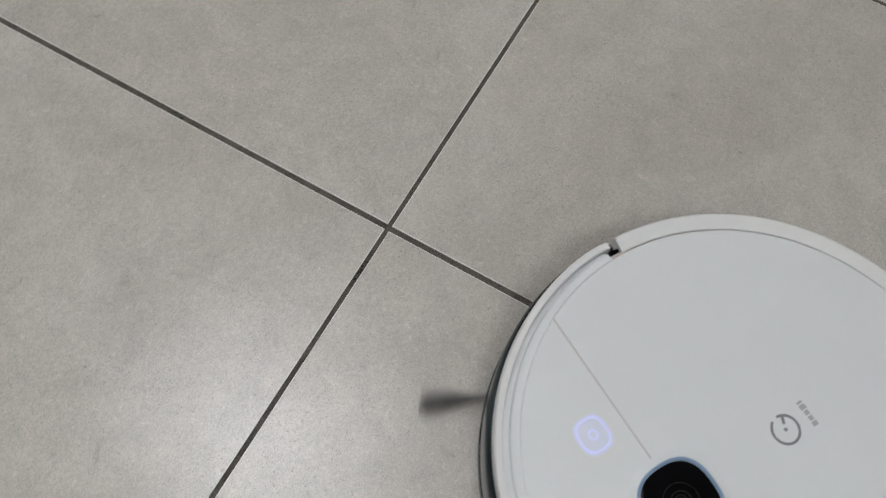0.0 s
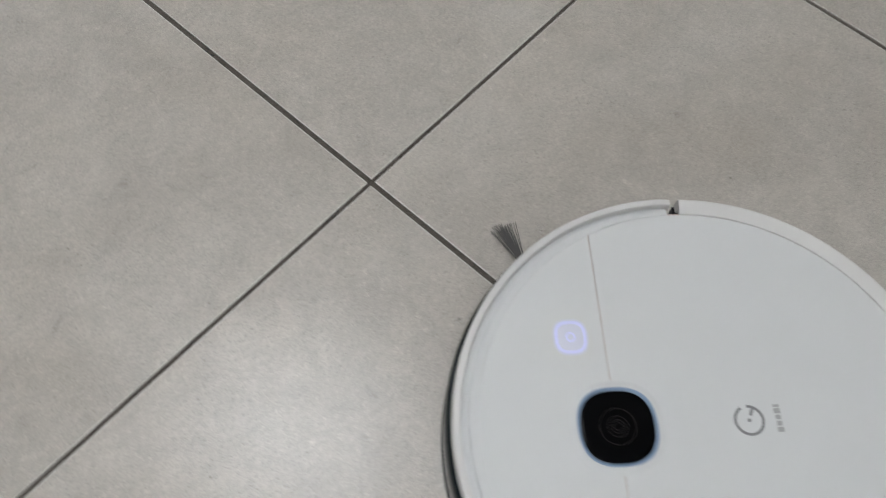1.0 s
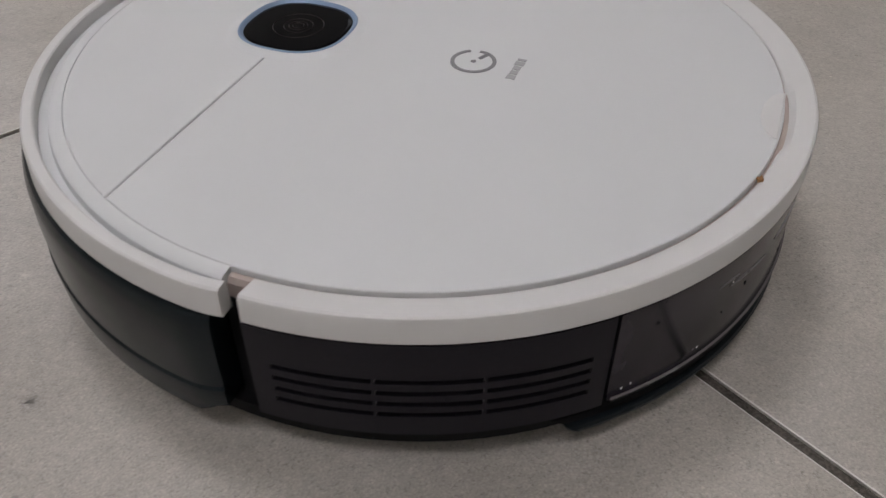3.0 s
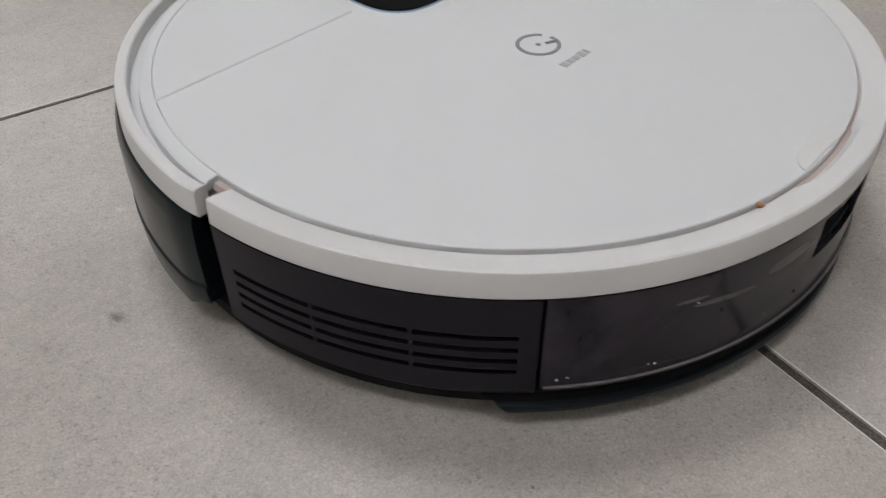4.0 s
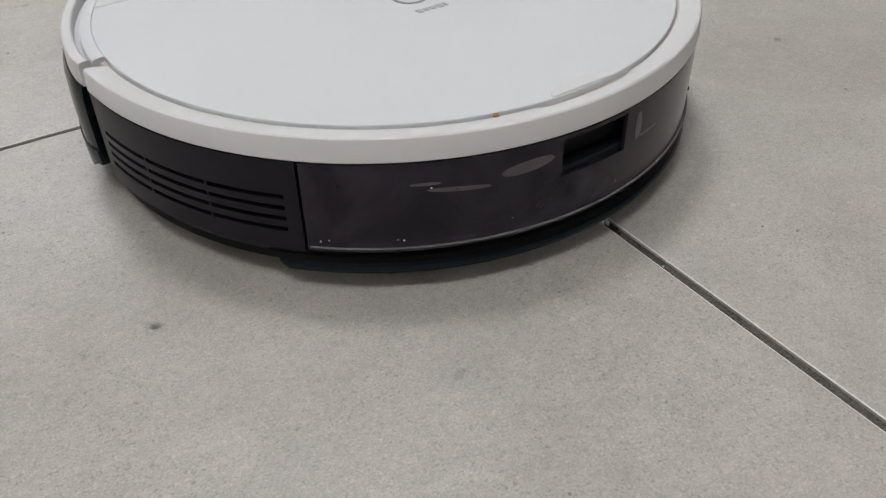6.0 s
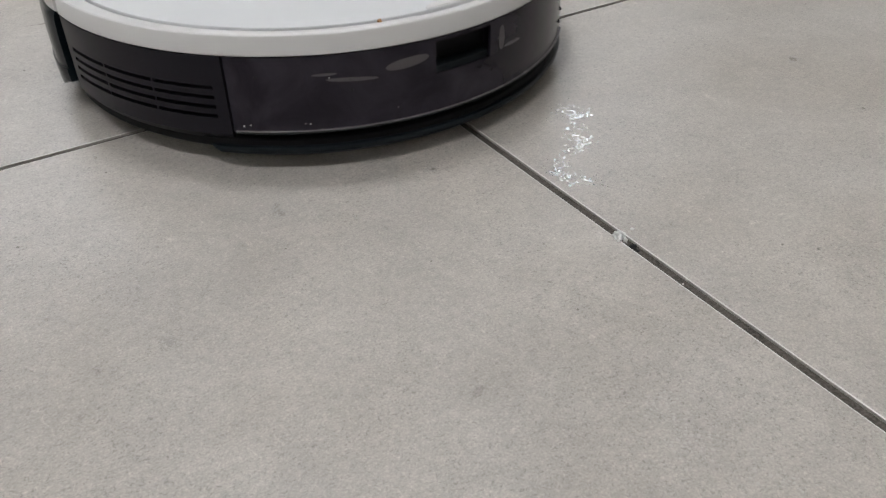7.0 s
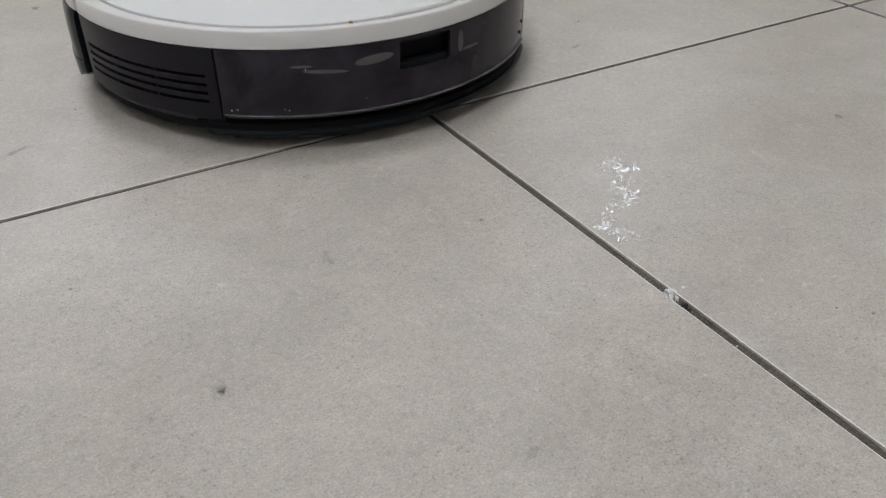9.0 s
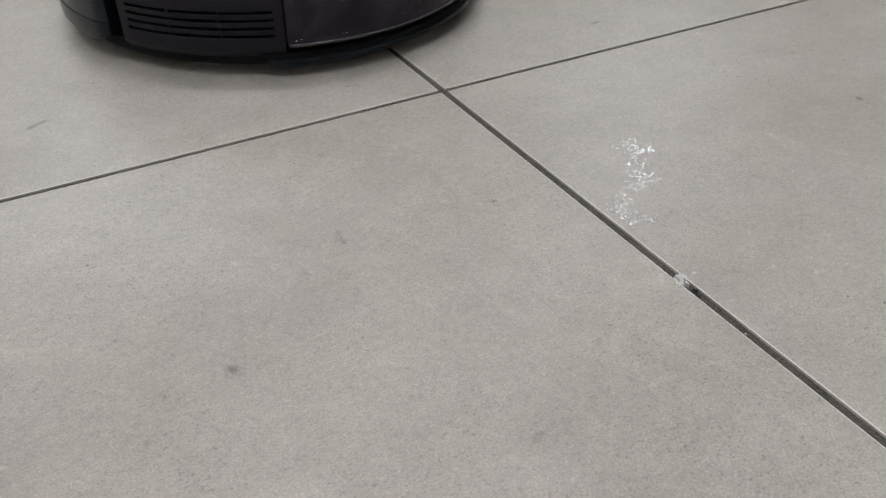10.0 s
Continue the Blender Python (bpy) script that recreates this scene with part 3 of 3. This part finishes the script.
    for k in range(3):
        bm = bmesh.new()
        d = polar(1, 120 * k, 0)
        rod(bm, d * 0.008 + Vector((0, 0, 0.003)), d * 0.030 + Vector((0, 0, 0.000)), 0.0035, 0.0025, 8)
        for i in range(46):
            spread = max(-8.0, min(8.0, rng.gauss(0, 5.0)))
            e = polar(rng.uniform(0.080, 0.087), 120 * k + spread, rng.uniform(-0.008, -0.005))
            mid = polar(0.045, 120 * k + spread * 0.35, -0.002 + rng.uniform(-0.001, 0.001))
            s = polar(0.026, 120 * k + spread * 0.15, 0.0)
            rod(bm, s, mid, 0.00045, 0.0004, 3)
            rod(bm, mid, e, 0.0004, 0.0003, 3)
        part("tuft", bm, BRISTLE, brush)
    return root, brush


vacuum, side_brush = robot()


# ---- marks and water on the floor ----
def blob(rng, r, n=14):
    return [(r * (0.6 + 0.7 * rng.random()) * math.cos(2 * math.pi * i / n), r * (0.6 + 0.7 * rng.random()) * math.sin(2 * math.pi * i / n)) for i in range(n)]


rng = random.Random(11)
bm = bmesh.new()
clumps = [(0.012, -0.186, 40), (0.015, -0.196, 34), (0.022, -0.203, 18), (0.020, -0.179, 20), (0.030, -0.170, 12), (0.041, -0.168, 34), (0.050, -0.166, 30), (0.046, -0.156, 16),
          (0.056, -0.150, 18), (0.064, -0.138, 34), (0.071, -0.137, 30), (0.066, -0.126, 20), (0.048, -0.133, 4)]
for cx, cy, n in clumps:
    for i in range(int(n * 1.7)):
        x, y = cx + rng.gauss(0, 0.0035), cy + rng.gauss(0, 0.0035)
        if x < 0.006:
            continue
        q, turn, long = rng.uniform(0.0003, 0.00062) * rng.uniform(0.6, 1.2), rng.uniform(0, math.pi), rng.uniform(1.0, 2.6)
        c, d = math.cos(turn), math.sin(turn)
        base = [(a * long * c - b * d, a * long * d + b * c) for a, b in blob(rng, q, 9)]
        stacked([[(x + a, y + b, 0.0001) for a, b in base], [(x + a * 0.85, y + b * 0.85, q * 0.16) for a, b in base],
                 [(x + a * 0.4, y + b * 0.4, q * 0.30) for a, b in base]], bm, base=False)
tagged(part("water_droplets", bm, WATER, None, "", 1.2), "small clear water droplets left on the tile", "water", kind="stuff")

bm = bmesh.new()
for i in range(30):
    x, y, r = rng.gauss(-0.0006, 0.0026), -0.2528 + rng.gauss(0, 0.0019), rng.uniform(0.0005, 0.0013)
    base = blob(rng, r, 9)
    stacked([[(x + a, y + b, -0.0018) for a, b in base], [(x + a, y + b, 0.0001) for a, b in base], [(x + a * 0.5, y + b * 0.5, 0.0006) for a, b in base]], bm)
tagged(part("filler_crumbs", bm, CHIP), "crumbled white filler in the grout joint", "debris", kind="stuff")


def speck(x, y, r, mat, label):
    bm = bmesh.new()
    base = blob(rng, r, 12)
    stacked([[(a, b, 0.0001) for a, b in base], [(a * 0.8, b * 0.8, 0.0003) for a, b in base]], bm)
    ob = part("floor_mark", bm, mat)
    ob.location = (x, y, 0)
    tagged(ob, label, "floor mark", group="marks on the tiles")


for x, y, r in ((-0.0452, -0.1424, 0.0020), (0.0749, -0.3159, 0.0016), (0.0629, -0.3036, 0.0014), (-0.2644, -0.0898, 0.0016), (-0.1230, -0.3757, 0.0014),
                (0.2247, -0.2321, 0.0020), (-0.1492, -0.1676, 0.0009), (-0.1314, -0.0444, 0.0010), (-0.0927, -0.2175, 0.0010), (-0.1282, -0.0959, 0.0008),
                (0.2681, -0.0774, 0.0014), (-0.2064, -0.0397, 0.0009), (-0.0556, -0.2861, 0.0012), (-0.2184, 0.1380, 0.0018)):
    speck(x, y, r * 0.6, STAIN_SOFT, "small dark speck on the tile")


def smear(x, y, radius, count, mat, name, label):
    """A soft rubbed patch: many tiny flat flecks, thinning out from the middle."""
    bm = bmesh.new()
    for i in range(count):
        u, w, q = x + rng.gauss(0, radius * 0.5), y + rng.gauss(0, radius * 0.5), rng.uniform(0.0002, 0.0006)
        base = blob(rng, q, 7)
        stacked([[(u + a, w + b, 0.0001) for a, b in base], [(u + a * 0.8, w + b * 0.8, 0.00015) for a, b in base]], bm)
    tagged(part(name, bm, mat), label, "floor mark", kind="stuff")


smear(-0.2212, -0.2038, 0.0042, 130, SMEAR, "scuff", "faint round grey scuff on the tile")
smear(-0.0452, -0.1424, 0.0040, 50, SMEAR, "scuff", "faint grey scuff on the tile")
smear(0.2247, -0.2321, 0.0070, 60, SMEAR, "scuff", "faint brownish scuff on the tile")

bm = bmesh.new()
for cx, cy, n, sx, sy in ((-0.064, -0.353, 60, 0.006, 0.005), (-0.070, -0.371, 50, 0.007, 0.005), (-0.052, -0.398, 40, 0.005, 0.008), (0.012, -0.300, 26, 0.006, 0.004), (0.150, -0.220, 24, 0.008, 0.003), (-0.100, -0.262, 20, 0.007, 0.004)):
    for i in range(n):
        x, y, q = cx + rng.gauss(0, sx), cy + rng.gauss(0, sy), rng.uniform(0.0003, 0.0009)
        base = blob(rng, q, 7)
        stacked([[(x + a, y + b, 0.0001) for a, b in base], [(x + a * 0.8, y + b * 0.8, 0.00015) for a, b in base]], bm)
tagged(part("pale_scuffs", bm, PALE), "pale scratched flecks on the tiles", "floor mark", kind="stuff")

bm = bmesh.new()
for cx, cy, n, sx, sy in ((0.0, 0.212, 14, 0.0013, 0.005), (-0.046, 0.0, 16, 0.008, 0.0011), (0.0, -0.263, 9, 0.0012, 0.002)):
    for i in range(n):
        x, y, q = cx + rng.gauss(0, sx), cy + rng.gauss(0, sy), rng.uniform(0.0005, 0.0013)
        base = blob(rng, q, 7)
        stacked([[(x + a, y + b, -0.0018) for a, b in base], [(x + a * 0.7, y + b * 0.7, -0.0010) for a, b in base]], bm)
tagged(part("grout_dirt", bm, RUBBER), "black dirt crumbs in the grout joints", "debris", kind="stuff")


# ---- tiles, one by one ----
def tile_mesh():
    half, lip = (PITCH - 0.0050) / 2, 0.0009
    me = bpy.data.meshes.new("tile")
    rows = [(half - 0.0002, -0.006), (half - 0.0002, -0.0010), (half - 0.0002, -0.00018), (half - lip, 0.0)]
    verts, faces = [], []
    for h, z in rows:
        k = h + (PITCH_Y - PITCH) / 2 + 0.0006
        verts += [(-h, -k, z), (h, -k, z), (h, k, z), (-h, k, z)]
    for k in range(3):
        for i in range(4):
            faces.append((4 * k + i, 4 * k + (i + 1) % 4, 4 * k + 4 + (i + 1) % 4, 4 * k + 4 + i))
    faces.append((12, 13, 14, 15))
    me.from_pydata(verts, [], faces)
    me.materials.append(TILE)
    me.materials.append(TILE_EDGE)
    for i, f in enumerate(me.polygons):
        f.material_index = 1 if 8 <= i < 12 else 0
    return me


TILE_MESH = tile_mesh()
for i in range(-5, 8):
    for j in range(-5, 5):
        tile = new("tile", TILE_MESH)
        tile.location = ((i + 0.5) * PITCH, (j + 0.5) * PITCH_Y, 0)
        tile.parent = floor


def motions():
    walk(vacuum, [
        (0.0, pose(-0.0473, -0.3155, 0, 0, 0, 60.96)),
        (0.5, pose(-0.0092, -0.3350, 0, 0, 0, 58.73)),
        (1.0, pose(-0.0119, -0.3389, 0, 0, 0, 45.15)),
        (1.5, pose(0.0131, -0.3679, 0, 0, 0, 29.15)),
        (2.0, pose(0.0133, -0.3429, 0, 0, 0, 9.39)),
        (2.5, pose(-0.0079, -0.2814, 0, 0, 0, 10.79)),
        (2.7, pose(-0.0077, -0.2379, 0, 0, 0, 17.54)),
        (3.3, pose(-0.0110, -0.1880, 0, 0, 0, 32.00)),
        (3.8, pose(-0.0184, -0.2053, 0, 0, 0, 27.42)),
        (4.0, pose(-0.0162, -0.2059, 0, 0, 0, 14.00)),
        (4.5, pose(-0.0249, -0.1567, 0, 0, 0, 11.51)),
        (5.0, pose(-0.0506, -0.0652, 0, 0, 0, 21.45)),
        (5.3, pose(-0.0515, -0.0679, 0, 0, 0, 27.72)),
        (5.5, pose(-0.0368, -0.0942, 0, 0, 0, 25.47)),
        (5.7, pose(-0.0337, -0.0937, 0, 0, 0, 12.51)),
        (6.1, pose(-0.0300, -0.0880, 0, 0, 0, 1.00)),
        (6.5, pose(-0.0240, -0.0430, 0, 0, 0, -4.00)),
        (6.8, pose(-0.0225, 0.0132, 0, 0, 0, -1.58)),
        (7.0, pose(-0.0236, 0.0512, 0, 0, 0, 3.88)),
        (7.2, pose(-0.0300, 0.0776, 0, 0, 0, 13.46)),
        (7.5, pose(-0.0437, 0.1170, 0, 0, 0, 28.77)),
        (7.7, pose(-0.0407, 0.1141, 0, 0, 0, 33.72)),
        (8.0, pose(-0.0236, 0.0883, 0, 0, 0, 33.10)),
        (8.2, pose(-0.0226, 0.0903, 0, 0, 0, 19.74)),
        (8.5, pose(-0.0248, 0.0910, 0, 0, 0, 5.61)),
        (8.7, pose(-0.0252, 0.1043, 0, 0, 0, 0.66)),
        (9.0, pose(-0.0266, 0.1499, 0, 0, 0, 3.68)),
        (9.2, pose(-0.0277, 0.1777, 0, 0, 0, 5.35)),
        (9.5, pose(-0.0410, 0.2411, 0, 0, 0, 15.16)),
        (9.7, pose(-0.0436, 0.2502, 0, 0, 0, 22.16)),
        (10.0, pose(-0.0356, 0.2400, 0, 0, 0, 27.75)),
    ])
    turns = [62, 4, -6, -72, -88, -143, -173, -245, -244, -271, -341, -343]
    turns += [-343 - 37.4 * (t - 11) for t in range(12, 101)]
    walk(side_brush, [(t / 10, pose(0.118, 0.092, 0.0125, 0, 0, a)) for t, a in enumerate(turns)])


motions()
